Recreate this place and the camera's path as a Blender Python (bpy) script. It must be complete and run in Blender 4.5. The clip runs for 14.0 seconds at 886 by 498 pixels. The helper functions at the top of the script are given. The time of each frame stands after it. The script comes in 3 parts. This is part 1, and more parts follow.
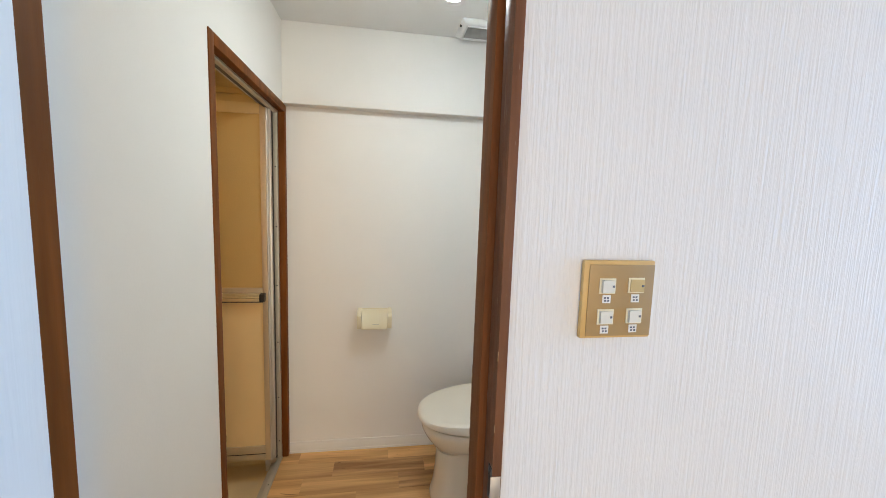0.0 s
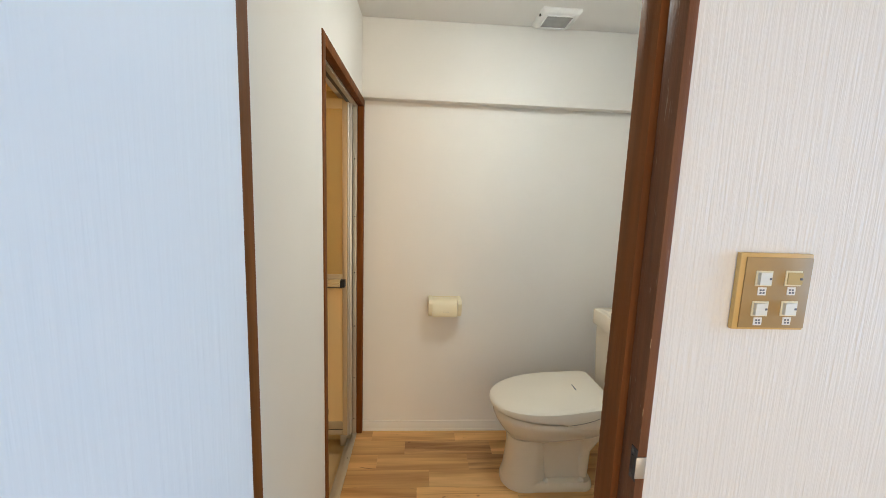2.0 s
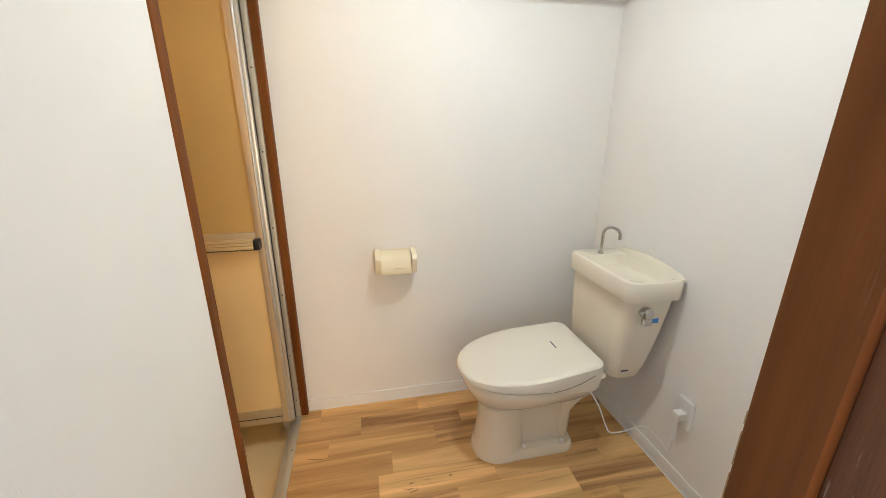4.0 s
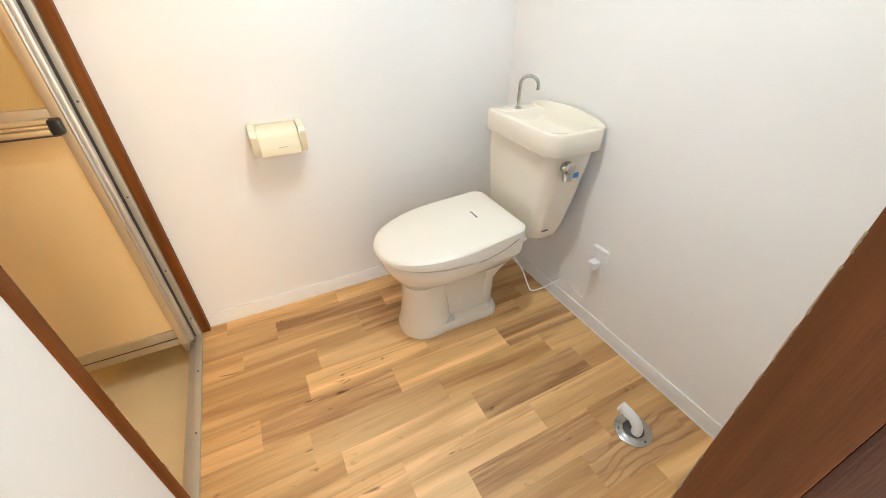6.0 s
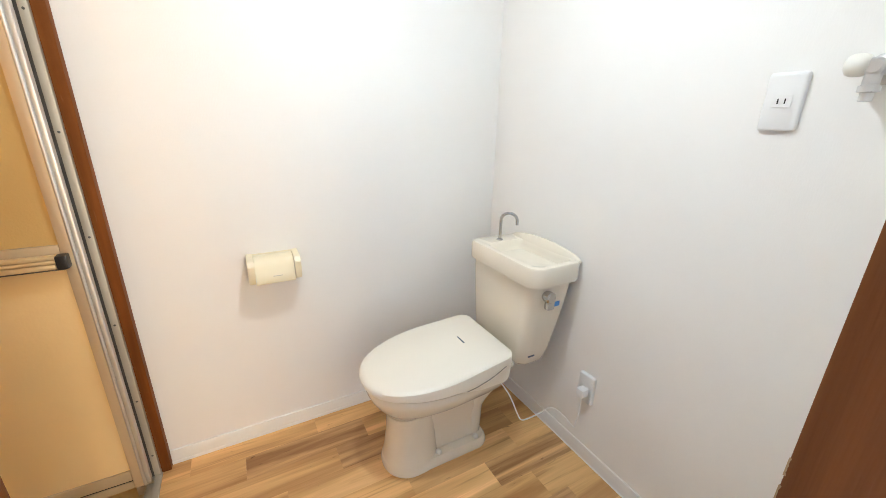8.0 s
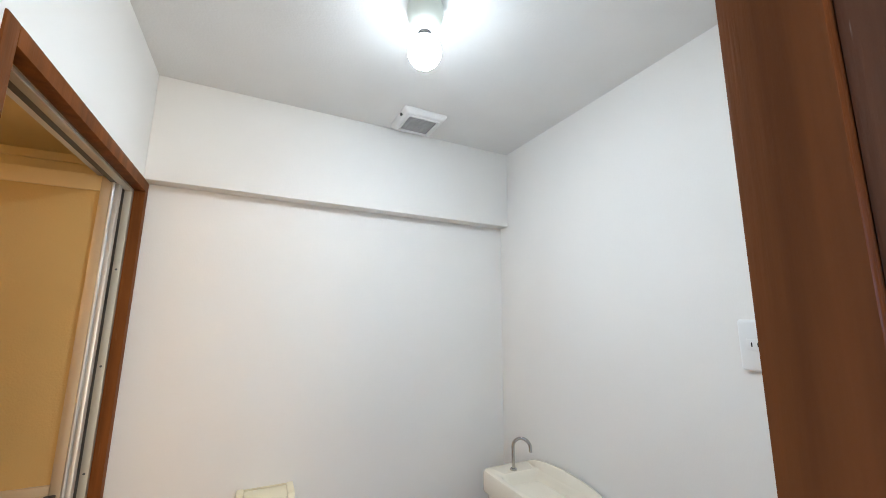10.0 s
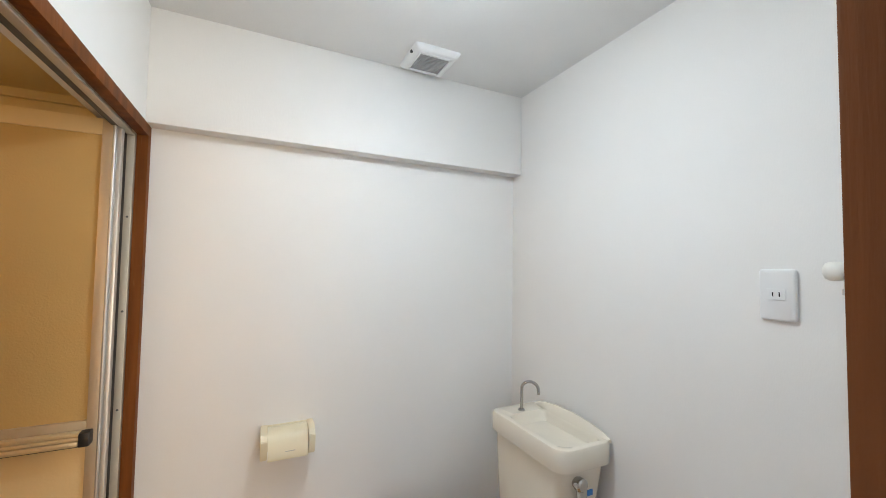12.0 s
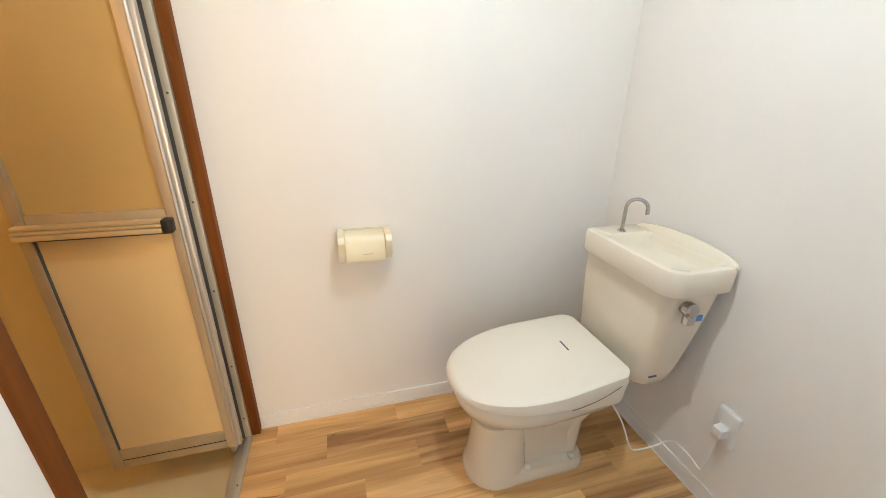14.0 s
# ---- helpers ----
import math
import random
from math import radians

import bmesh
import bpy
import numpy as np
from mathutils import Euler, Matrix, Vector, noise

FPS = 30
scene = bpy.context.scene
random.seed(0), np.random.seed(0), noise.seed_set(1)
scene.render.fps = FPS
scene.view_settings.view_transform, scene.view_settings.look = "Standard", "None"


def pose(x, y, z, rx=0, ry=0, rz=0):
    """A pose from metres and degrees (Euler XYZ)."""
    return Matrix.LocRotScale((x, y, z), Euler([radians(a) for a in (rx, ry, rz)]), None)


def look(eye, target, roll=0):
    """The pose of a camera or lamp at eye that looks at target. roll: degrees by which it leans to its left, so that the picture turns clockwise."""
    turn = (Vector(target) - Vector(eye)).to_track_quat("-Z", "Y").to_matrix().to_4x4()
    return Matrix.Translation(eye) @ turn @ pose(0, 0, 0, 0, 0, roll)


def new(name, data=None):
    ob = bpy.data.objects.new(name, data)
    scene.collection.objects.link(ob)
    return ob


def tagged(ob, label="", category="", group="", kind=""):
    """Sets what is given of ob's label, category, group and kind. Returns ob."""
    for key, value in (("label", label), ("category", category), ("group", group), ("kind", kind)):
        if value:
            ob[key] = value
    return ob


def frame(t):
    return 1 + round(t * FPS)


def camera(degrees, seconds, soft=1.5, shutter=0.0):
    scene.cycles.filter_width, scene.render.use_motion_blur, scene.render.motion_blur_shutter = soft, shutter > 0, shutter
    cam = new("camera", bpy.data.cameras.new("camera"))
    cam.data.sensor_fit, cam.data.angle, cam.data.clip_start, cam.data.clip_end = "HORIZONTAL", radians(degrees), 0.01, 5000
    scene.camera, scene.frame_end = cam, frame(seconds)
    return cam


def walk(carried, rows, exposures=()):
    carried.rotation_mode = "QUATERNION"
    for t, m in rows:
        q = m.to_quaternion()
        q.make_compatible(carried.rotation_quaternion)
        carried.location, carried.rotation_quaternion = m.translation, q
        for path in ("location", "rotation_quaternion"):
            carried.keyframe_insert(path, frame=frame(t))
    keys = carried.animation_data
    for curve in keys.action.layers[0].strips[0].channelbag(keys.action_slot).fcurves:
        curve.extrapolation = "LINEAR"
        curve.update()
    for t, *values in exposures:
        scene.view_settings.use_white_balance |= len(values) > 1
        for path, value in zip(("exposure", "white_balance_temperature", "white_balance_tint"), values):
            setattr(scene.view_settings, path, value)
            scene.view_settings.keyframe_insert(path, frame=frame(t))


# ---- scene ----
cam = camera(98.5, 14.0, soft=0.9)
PATH = [
    (0, (-0.956, -2.038, 1.35), (-0.642, -0.075, 1.133), 1.9),
    (0.5, (-1.063, -2.073, 1.351), (-0.827, -0.098, 1.14), 2.6),
    (1, (-1.109, -2.077, 1.354), (-0.941, -0.096, 1.137), 2.5),
    (1.5, (-1.135, -2.079, 1.351), (-0.994, -0.097, 1.125), 2.7),
    (2, (-1.139, -2.056, 1.347), (-1.012, -0.078, 1.074), 2.0),
    (2.2, (-1.141, -2.037, 1.346), (-1.015, -0.063, 1.048), 1.5),
    (4.3, (-1.095, -1.587, 1.298), (-0.628, 0.236, 0.622), -0.1),
    (4.5, (-1.078, -1.559, 1.281), (-0.558, 0.229, 0.552), -0.3),
    (5, (-1.057, -1.505, 1.255), (-0.419, 0.171, 0.371), -0.5),
    (5.5, (-1.077, -1.481, 1.216), (-0.352, 0.064, 0.173), -0.2),
    (6, (-1.069, -1.483, 1.189), (-0.328, -0.008, 0.059), -0.1),
    (6.2, (-1.066, -1.483, 1.188), (-0.327, -0.029, 0.032), -0.2),
    (6.5, (-1.083, -1.485, 1.177), (-0.307, -0.034, 0.039), 0.3),
    (7, (-1.078, -1.486, 1.198), (-0.264, 0.01, 0.15), 0.8),
    (7.5, (-1.072, -1.481, 1.235), (-0.213, 0.094, 0.351), 1.2),
    (8, (-1.075, -1.488, 1.276), (-0.164, 0.175, 0.639), 1.1),
    (8.5, (-1.07, -1.5, 1.33), (-0.143, 0.234, 0.965), 1.0),
    (9, (-1.068, -1.524, 1.377), (-0.148, 0.252, 1.32), 0.7),
    (9.2, (-1.066, -1.542, 1.369), (-0.16, 0.238, 1.463), 0.3),
    (11.3, (-1.111, -1.569, 1.437), (-0.258, 0.19, 1.857), 1.3),
    (11.5, (-1.09, -1.561, 1.422), (-0.25, 0.221, 1.766), 1.2),
    (12, (-1.096, -1.529, 1.385), (-0.238, 0.276, 1.47), 0.9),
    (12.5, (-1.058, -1.512, 1.342), (-0.244, 0.304, 1.144), 0.4),
    (13, (-1.066, -1.474, 1.29), (-0.278, 0.309, 0.844), 0.8),
    (13.5, (-1.06, -1.425, 1.238), (-0.368, 0.348, 0.623), 1.1),
    (14, (-1.068, -1.291, 1.231), (-0.557, 0.493, 0.487), 0.9),
]
walk(cam, [(t, look(eye, target, roll)) for t, eye, target, roll in PATH],
     exposures=[(0, 0.22, 7350, 10), (1.0, 0.17, 7850, 10), (2.2, 0.19, 8050, 10), (4.3, 0.74, 7600, 12), (5.0, 1.0, 7400, 12), (6.5, 1.16, 7150, 12), (7.5, 1.09, 7050, 12), (8.5, 0.80, 6850, 12), (9.2, 0.58, 6700, 12), (11.3, 0.29, 6700, 12), (12.0, 0.40, 6800, 12), (12.6, 0.58, 7050, 12), (13.5, 0.76, 7300, 12), (14.0, 0.84, 7450, 12)])

# ---- world and light ----
world = bpy.data.worlds.new("sky")
scene.world = world
world.use_nodes = True
wn = world.node_tree
sky = wn.nodes.new("ShaderNodeTexSky")
sky.sky_type, sky.sun_disc = "NISHITA", False
sky.sun_elevation, sky.sun_rotation = radians(38), radians(200)
wn.links.new(sky.outputs[0], wn.nodes["Background"].inputs[0])
wn.nodes["Background"].inputs[1].default_value = 0.12


def area_lamp(name, m, w, h, power, colour):
    data = bpy.data.lights.new(name, "AREA")
    data.shape, data.size, data.size_y, data.energy, data.color = "RECTANGLE", w, h, power, colour
    ob = new(name, data)
    ob.matrix_world = m
    return ob


WINDOW_POWER, BACK_POWER, BULB, BATH_POWER = 76.0, 42.0, 114.0, 16.0
# blue daylight of the outer room's side window; warm fill added from the south
area_lamp("window_daylight", look((2.52, -2.18, 1.25), (-1.4, -2.3, 1.1)), 1.0, 1.9, WINDOW_POWER, (0.15, 0.47, 1.0))
area_lamp("terrace_daylight", look((-0.35, -5.12, 1.1), (-0.3, -1.5, 1.1)), 1.8, 2.0, BACK_POWER, (1.0, 0.87, 0.69))


# ---- materials ----
def mat(name, colour, rough=0.5, metal=0.0, vary=0.06, scale=6.0, stretch=(1, 1, 1), bump=0.0, bump_scale=80.0,
        bump_stretch=(1, 1, 1), spec=0.5, random_tint=0.0, dirt=0.0, dirt_colour=(0.3, 0.22, 0.14), coat=0.0):
    m = bpy.data.materials.new(name)
    m.use_nodes = True
    t = m.node_tree
    b = t.nodes["Principled BSDF"]
    b.inputs["Roughness"].default_value, b.inputs["Metallic"].default_value = rough, metal
    b.inputs["Specular IOR Level"].default_value = spec
    b.inputs["Coat Weight"].default_value = coat
    b.inputs["Coat Roughness"].default_value = 0.08
    co = t.nodes.new("ShaderNodeTexCoord")

    def noise_at(s, st, detail=4.0):
        mp = t.nodes.new("ShaderNodeMapping")
        mp.inputs["Scale"].default_value = st
        t.links.new(co.outputs["Object"], mp.inputs["Vector"])
        n = t.nodes.new("ShaderNodeTexNoise")
        n.inputs["Scale"].default_value, n.inputs["Detail"].default_value = s, detail
        t.links.new(mp.outputs[0], n.inputs["Vector"])
        return n.outputs["Fac"]

    def ramp(fac, stops):
        r = t.nodes.new("ShaderNodeValToRGB")
        r.color_ramp.elements[0].position, r.color_ramp.elements[0].color = stops[0][0], (*stops[0][1], 1)
        r.color_ramp.elements[1].position, r.color_ramp.elements[1].color = stops[-1][0], (*stops[-1][1], 1)
        for p, c in stops[1:-1]:
            r.color_ramp.elements.new(p).color = (*c, 1)
        t.links.new(fac, r.inputs[0])
        return r.outputs[0]

    lo, hi = [max(0, c * (1 - vary)) for c in colour], [min(1, c * (1 + vary)) for c in colour]
    out = ramp(noise_at(scale, stretch), [(0.3, lo), (0.7, hi)])
    if dirt:
        mix = t.nodes.new("ShaderNodeMixRGB")
        mix.blend_type = "MIX"
        t.links.new(out, mix.inputs[1])
        mix.inputs[2].default_value = (*dirt_colour, 1)
        t.links.new(ramp(noise_at(scale * 4.3, stretch, 6.0), [(0.66, (0, 0, 0)), (0.74, (dirt,) * 3)]), mix.inputs[0])
        out = mix.outputs[0]
    if random_tint:
        info = t.nodes.new("ShaderNodeObjectInfo")
        hsv = t.nodes.new("ShaderNodeHueSaturation")
        mr = t.nodes.new("ShaderNodeMapRange")
        mr.inputs[3].default_value, mr.inputs[4].default_value = 1 - random_tint, 1 + random_tint
        t.links.new(info.outputs["Random"], mr.inputs[0])
        t.links.new(mr.outputs[0], hsv.inputs["Value"])
        t.links.new(out, hsv.inputs["Color"])
        out = hsv.outputs[0]
    t.links.new(out, b.inputs["Base Color"])
    rr = t.nodes.new("ShaderNodeMapRange")
    rr.inputs[3].default_value, rr.inputs[4].default_value = max(0.02, rough - 0.06), min(1, rough + 0.06)
    t.links.new(noise_at(scale * 2.7, stretch), rr.inputs[0])
    t.links.new(rr.outputs[0], b.inputs["Roughness"])
    if bump:
        bp = t.nodes.new("ShaderNodeBump")
        bp.inputs["Strength"].default_value, bp.inputs["Distance"].default_value = bump, 0.002
        t.links.new(noise_at(bump_scale, bump_stretch, 3.0), bp.inputs["Height"])
        t.links.new(bp.outputs[0], b.inputs["Normal"])
    return m


def glow(name, colour, strength):
    m = bpy.data.materials.new(name)
    m.use_nodes = True
    b = m.node_tree.nodes["Principled BSDF"]
    b.inputs["Base Color"].default_value = (0.9, 0.9, 0.9, 1)
    b.inputs["Emission Color"].default_value, b.inputs["Emission Strength"].default_value = (*colour, 1), strength
    return m


def plank_material(name, dark, pale, swirl, rings=0.0):
    m = bpy.data.materials.new(name)
    m.use_nodes = True
    t = m.node_tree
    b = t.nodes["Principled BSDF"]
    L = t.links.new
    co, info = t.nodes.new("ShaderNodeTexCoord"), t.nodes.new("ShaderNodeObjectInfo")
    shift = t.nodes.new("ShaderNodeVectorMath")
    shift.operation = "MULTIPLY_ADD"
    L(info.outputs["Random"], shift.inputs[0])
    shift.inputs[1].default_value = (37.0, 17.0, 5.0)
    L(co.outputs["Object"], shift.inputs[2])

    def noise_at(s, st, detail, dist=0.0):
        mp = t.nodes.new("ShaderNodeMapping")
        mp.inputs["Scale"].default_value = st
        L(shift.outputs[0], mp.inputs["Vector"])
        n = t.nodes.new("ShaderNodeTexNoise")
        n.inputs["Scale"].default_value, n.inputs["Detail"].default_value, n.inputs["Distortion"].default_value = s, detail, dist
        L(mp.outputs[0], n.inputs["Vector"])
        return n.outputs["Fac"]

    def ramp(fac, a, ca, c, cc):
        r = t.nodes.new("ShaderNodeValToRGB")
        r.color_ramp.elements[0].position, r.color_ramp.elements[0].color = a, (*ca, 1)
        r.color_ramp.elements[1].position, r.color_ramp.elements[1].color = c, (*cc, 1)
        L(fac, r.inputs[0])
        return r.outputs[0]

    def mixed(kind, fac, a, c):
        x = t.nodes.new("ShaderNodeMixRGB")
        x.blend_type = kind
        if isinstance(fac, float):
            x.inputs[0].default_value = fac
        else:
            L(fac, x.inputs[0])
        L(a, x.inputs[1])
        L(c, x.inputs[2])
        return x.outputs[0]

    broad = ramp(noise_at(1.0, (0.9, 11, 1), 4.0, swirl), 0.36, dark, 0.61, pale)
    fine = ramp(noise_at(1.0, (5, 160, 1), 5.0, 0.6), 0.35, (0.72, 0.68, 0.62), 0.62, (1, 1, 1))
    col = mixed("MULTIPLY", 0.28, broad, fine)
    veins = ramp(noise_at(1.0, (1.3, 24, 1), 5.0, 1.6), 0.31, (0.48, 0.35, 0.24), 0.42, (1, 1, 1))
    col = mixed("MULTIPLY", 0.45, col, veins)
    if rings:
        wave, wm = t.nodes.new("ShaderNodeTexWave"), t.nodes.new("ShaderNodeMapping")
        wave.bands_direction = "Y"
        wm.inputs["Scale"].default_value = (0.55, 1.0, 1.0)
        L(shift.outputs[0], wm.inputs["Vector"])
        L(wm.outputs[0], wave.inputs["Vector"])
        wave.inputs["Scale"].default_value, wave.inputs["Distortion"].default_value = 11.0, 14.0
        wave.inputs["Detail"].default_value, wave.inputs["Detail Scale"].default_value = 3.0, 0.7
        col = mixed("MULTIPLY", rings, col, ramp(wave.outputs["Fac"], 0.04, (0.50, 0.40, 0.30), 0.30, (1, 1, 1)))
    pale = ramp(noise_at(1.0, (0.9, 30, 1), 3.0, 0.5), 0.60, (0, 0, 0), 0.70, (0.16, 0.11, 0.06))
    col = mixed("ADD", 1.0, col, pale)
    knots = ramp(noise_at(1.0, (6.5, 22, 1), 2.0, 1.6), 0.69, (1, 1, 1), 0.77, (0.34, 0.25, 0.19))
    col = mixed("MULTIPLY", 0.95, col, knots)
    hsv = t.nodes.new("ShaderNodeHueSaturation")
    mr = t.nodes.new("ShaderNodeMapRange")
    mr.inputs[3].default_value, mr.inputs[4].default_value = 0.88, 1.08
    L(info.outputs["Random"], mr.inputs[0])
    L(mr.outputs[0], hsv.inputs["Value"])
    L(col, hsv.inputs["Color"])
    L(hsv.outputs[0], b.inputs["Base Color"])
    b.inputs["Roughness"].default_value = 0.42
    bp = t.nodes.new("ShaderNodeBump")
    bp.inputs["Strength"].default_value, bp.inputs["Distance"].default_value = 0.25, 0.0006
    L(noise_at(1.0, (6, 220, 1), 4.0), bp.inputs["Height"])
    L(bp.outputs[0], b.inputs["Normal"])
    return m


WALLPAPER = mat("white_wallpaper", (0.855, 0.834, 0.80), 0.75, vary=0.018, scale=2.2, bump=0.16, bump_scale=420, bump_stretch=(1, 1, 0.22), spec=0.25)
STREAKED = mat("streaked_wallpaper", (0.78, 0.76, 0.745), 0.6, vary=0.025, scale=1.6, bump=0.9, bump_scale=240, bump_stretch=(1, 1, 0.04), spec=0.35)
SOFTSTREAK = mat("softly_streaked_wallpaper", (0.78, 0.77, 0.76), 0.6, vary=0.02, scale=1.2, bump=0.42, bump_scale=110, bump_stretch=(1, 1, 0.05), spec=0.35)
CEILING = mat("ceiling_paper", (0.79, 0.785, 0.77), 0.8, vary=0.03, scale=3, bump=0.4, bump_scale=160, spec=0.2)
BROWN = mat("brown_stained_wood", (0.175, 0.052, 0.0105), 0.6, spec=0.14, vary=0.3, scale=5, stretch=(6, 6, 0.5), bump=0.15, bump_scale=60, bump_stretch=(5, 5, 0.3), dirt=0.12, dirt_colour=(0.42, 0.26, 0.13))
# lip wood: bluish daylight put into the brown; the pale specks are wear
BROWN_LIP = mat("blue_lit_brown_wood", (0.165, 0.061, 0.026), 0.52, spec=0.3, vary=0.25, scale=9, stretch=(8, 8, 0.6), bump=0.25, bump_scale=90, bump_stretch=(5, 5, 0.3), dirt=0.55, dirt_colour=(0.50, 0.40, 0.30))
BROWN_WORN = mat("worn_brown_wood", (0.18, 0.055, 0.014), 0.58, spec=0.16, vary=0.2, scale=7, stretch=(8, 8, 0.4), bump=0.2, bump_scale=90, bump_stretch=(5, 5, 0.3), dirt=0.08, dirt_colour=(0.40, 0.27, 0.16))
STEEL_DARK = mat("dull_steel", (0.07, 0.065, 0.065), 0.55, 0.5, vary=0.1, scale=20)
RAW = mat("bare_chipped_wood", (0.42, 0.27, 0.14), 0.8, vary=0.25, scale=60)
PLANK = plank_material("oak_plank", (0.50, 0.252, 0.086), (0.85, 0.515, 0.222), 0.5)
PLANK_DARK = plank_material("brown_oak_plank", (0.37, 0.18, 0.066), (0.70, 0.41, 0.18), 2.2, rings=0.12)
PLANK_SWIRL = plank_material("swirled_oak_plank", (0.38, 0.195, 0.078), (0.64, 0.375, 0.17), 2.2, rings=0.5)
PLANK_PALE = plank_material("pale_oak_plank", (0.58, 0.318, 0.124), (0.91, 0.575, 0.265), 0.5)
JOINT = mat("brown_floor_joint", (0.44, 0.26, 0.12), 0.7, vary=0.2, scale=20)
BASE = mat("white_vinyl_baseboard", (0.85, 0.84, 0.82), 0.45, vary=0.02, scale=5)
IVORY = mat("ivory_ceramic", (0.83, 0.76, 0.635), 0.22, vary=0.015, scale=4, coat=0.25)
LIDWHITE = mat("ivory_seat_plastic", (0.86, 0.805, 0.70), 0.42, vary=0.012, scale=4)
CREAM = mat("yellowed_cream_plastic", (0.81, 0.73, 0.53), 0.35, vary=0.03, scale=8)
WHITE = mat("white_plastic", (0.82, 0.82, 0.81), 0.3, vary=0.012, scale=9)
WARMWHITE = mat("warm_white_plastic", (0.78, 0.76, 0.69), 0.4, vary=0.02, scale=9)
CHROME = mat("chrome", (0.50, 0.495, 0.48), 0.10, 1.0, vary=0.03, scale=30)
SATIN = mat("dull_chrome", (0.62, 0.615, 0.61), 0.3, 0.85, vary=0.05, scale=30)
ALU = mat("satin_aluminium", (0.66, 0.65, 0.63), 0.42, 0.9, vary=0.06, scale=8, stretch=(3, 3, 0.4))
ALU_DULL = mat("dull_anodised_aluminium", (0.56, 0.52, 0.44), 0.5, 0.6, vary=0.06, scale=9)
LEAFMETAL = mat("bronze_tinted_aluminium", (0.55, 0.46, 0.33), 0.45, 0.55, vary=0.08, scale=9)
GOLD = mat("champagne_aluminium", (0.80, 0.66, 0.42), 0.34, 0.6, vary=0.05, scale=3, stretch=(0.1, 2, 2))
STILE = mat("beige_anodised_aluminium", (0.62, 0.51, 0.36), 0.42, 0.5, vary=0.05, scale=6, stretch=(3, 3, 0.2))
DARK = mat("black_plastic_and_gap", (0.018, 0.017, 0.018), 0.45, vary=0.2, scale=20)
SEAL_AND_GAP = mat("dark_grey_seal_and_gap", (0.11, 0.105, 0.10), 0.7, vary=0.15, scale=20)
AMBER = mat("amber_frosted_panel", (0.575, 0.39, 0.155), 0.35, vary=0.05, scale=2.5, bump=0.3, bump_scale=200)
CREAMPANEL = mat("cream_lower_panel", (0.84, 0.63, 0.33), 0.4, vary=0.04, scale=2.5, bump=0.15, bump_scale=120)
BATHWALL = mat("cream_bath_panel", (0.76, 0.60, 0.33), 0.35, vary=0.05, scale=2)
BATHFLOOR = mat("cream_bath_floor", (0.78, 0.62, 0.36), 0.5, vary=0.05, scale=6, bump=0.3, bump_scale=90)
SWITCH_RIM = mat("yellowed_switch_rim", (0.66, 0.42, 0.16), 0.4, vary=0.04, scale=20)
SWITCH_PLATE = mat("tan_metal_plate", (0.40, 0.26, 0.115), 0.42, 0.1, vary=0.05, scale=30)
ROCKER = mat("off_white_rocker", (0.72, 0.68, 0.58), 0.4, vary=0.02, scale=30)
ROCKER_TAN = mat("tan_rocker", (0.52, 0.40, 0.20), 0.4, vary=0.04, scale=30)
PAPER = mat("white_label", (0.80, 0.79, 0.77), 0.7, vary=0.03, scale=40)
INK = mat("grey_ink", (0.12, 0.13, 0.17), 0.7, vary=0.1, scale=60)
BLUE = mat("blue_tag", (0.05, 0.24, 0.62), 0.4, vary=0.06, scale=40)
GRILLE = mat("grey_grille", (0.42, 0.42, 0.41), 0.6, vary=0.06, scale=30)
LAMPBASE = mat("pale_green_white_ceramic", (0.70, 0.74, 0.66), 0.4, vary=0.02, scale=12)
OUTFLOOR = mat("brown_room_floor", (0.34, 0.20, 0.10), 0.4, vary=0.2, scale=4, stretch=(1, 12, 1))
# globe emission shaped: neck dimmed, tip boosted to brighten floor and lower walls
BULBGLOW = glow("lit_led_bulb", (0.735, 0.88, 1.0), BULB * 0.62)
NECKGLOW = glow("bulb_neck_glow", (0.735, 0.88, 1.0), BULB * 0.26)
TIPGLOW = glow("boosted_led_bulb_tip", (0.735, 0.88, 1.0), BULB * 4.6)
BATHGLOW = glow("lit_bath_globe", (1.0, 0.70, 0.36), BATH_POWER)
GLASS = bpy.data.materials.new("window_glass")
GLASS.use_nodes = True
GLASS.node_tree.nodes["Principled BSDF"].inputs["Transmission Weight"].default_value = 1.0
GLASS.node_tree.nodes["Principled BSDF"].inputs["Roughness"].default_value = 0.02


# ---- mesh helpers ----
def box(bm, x0, x1, y0, y1, z0, z1, bevel=0.0, seg=2):
    c = [bm.verts.new((x, y, z)) for x in (min(x0, x1), max(x0, x1)) for y in (min(y0, y1), max(y0, y1)) for z in (min(z0, z1), max(z0, z1))]
    fs = [bm.faces.new([c[i] for i in q]) for q in ((0, 1, 3, 2), (4, 6, 7, 5), (0, 4, 5, 1), (2, 3, 7, 6), (0, 2, 6, 4), (1, 5, 7, 3))]
    if bevel:
        es = list({e for f in fs for e in f.edges})
        bmesh.ops.bevel(bm, geom=es, offset=bevel, segments=seg, profile=0.6, affect="EDGES")
    return bm


def loft(bm, rings, cap=(True, True)):
    vs = [[bm.verts.new(p) for p in r] for r in rings]
    n = len(vs[0])
    for a, b in zip(vs, vs[1:]):
        for i in range(n):
            bm.faces.new((a[i], a[(i + 1) % n], b[(i + 1) % n], b[i]))
    if cap[0]:
        bm.faces.new(vs[0][::-1])
    if cap[1]:
        bm.faces.new(vs[-1])
    return bm


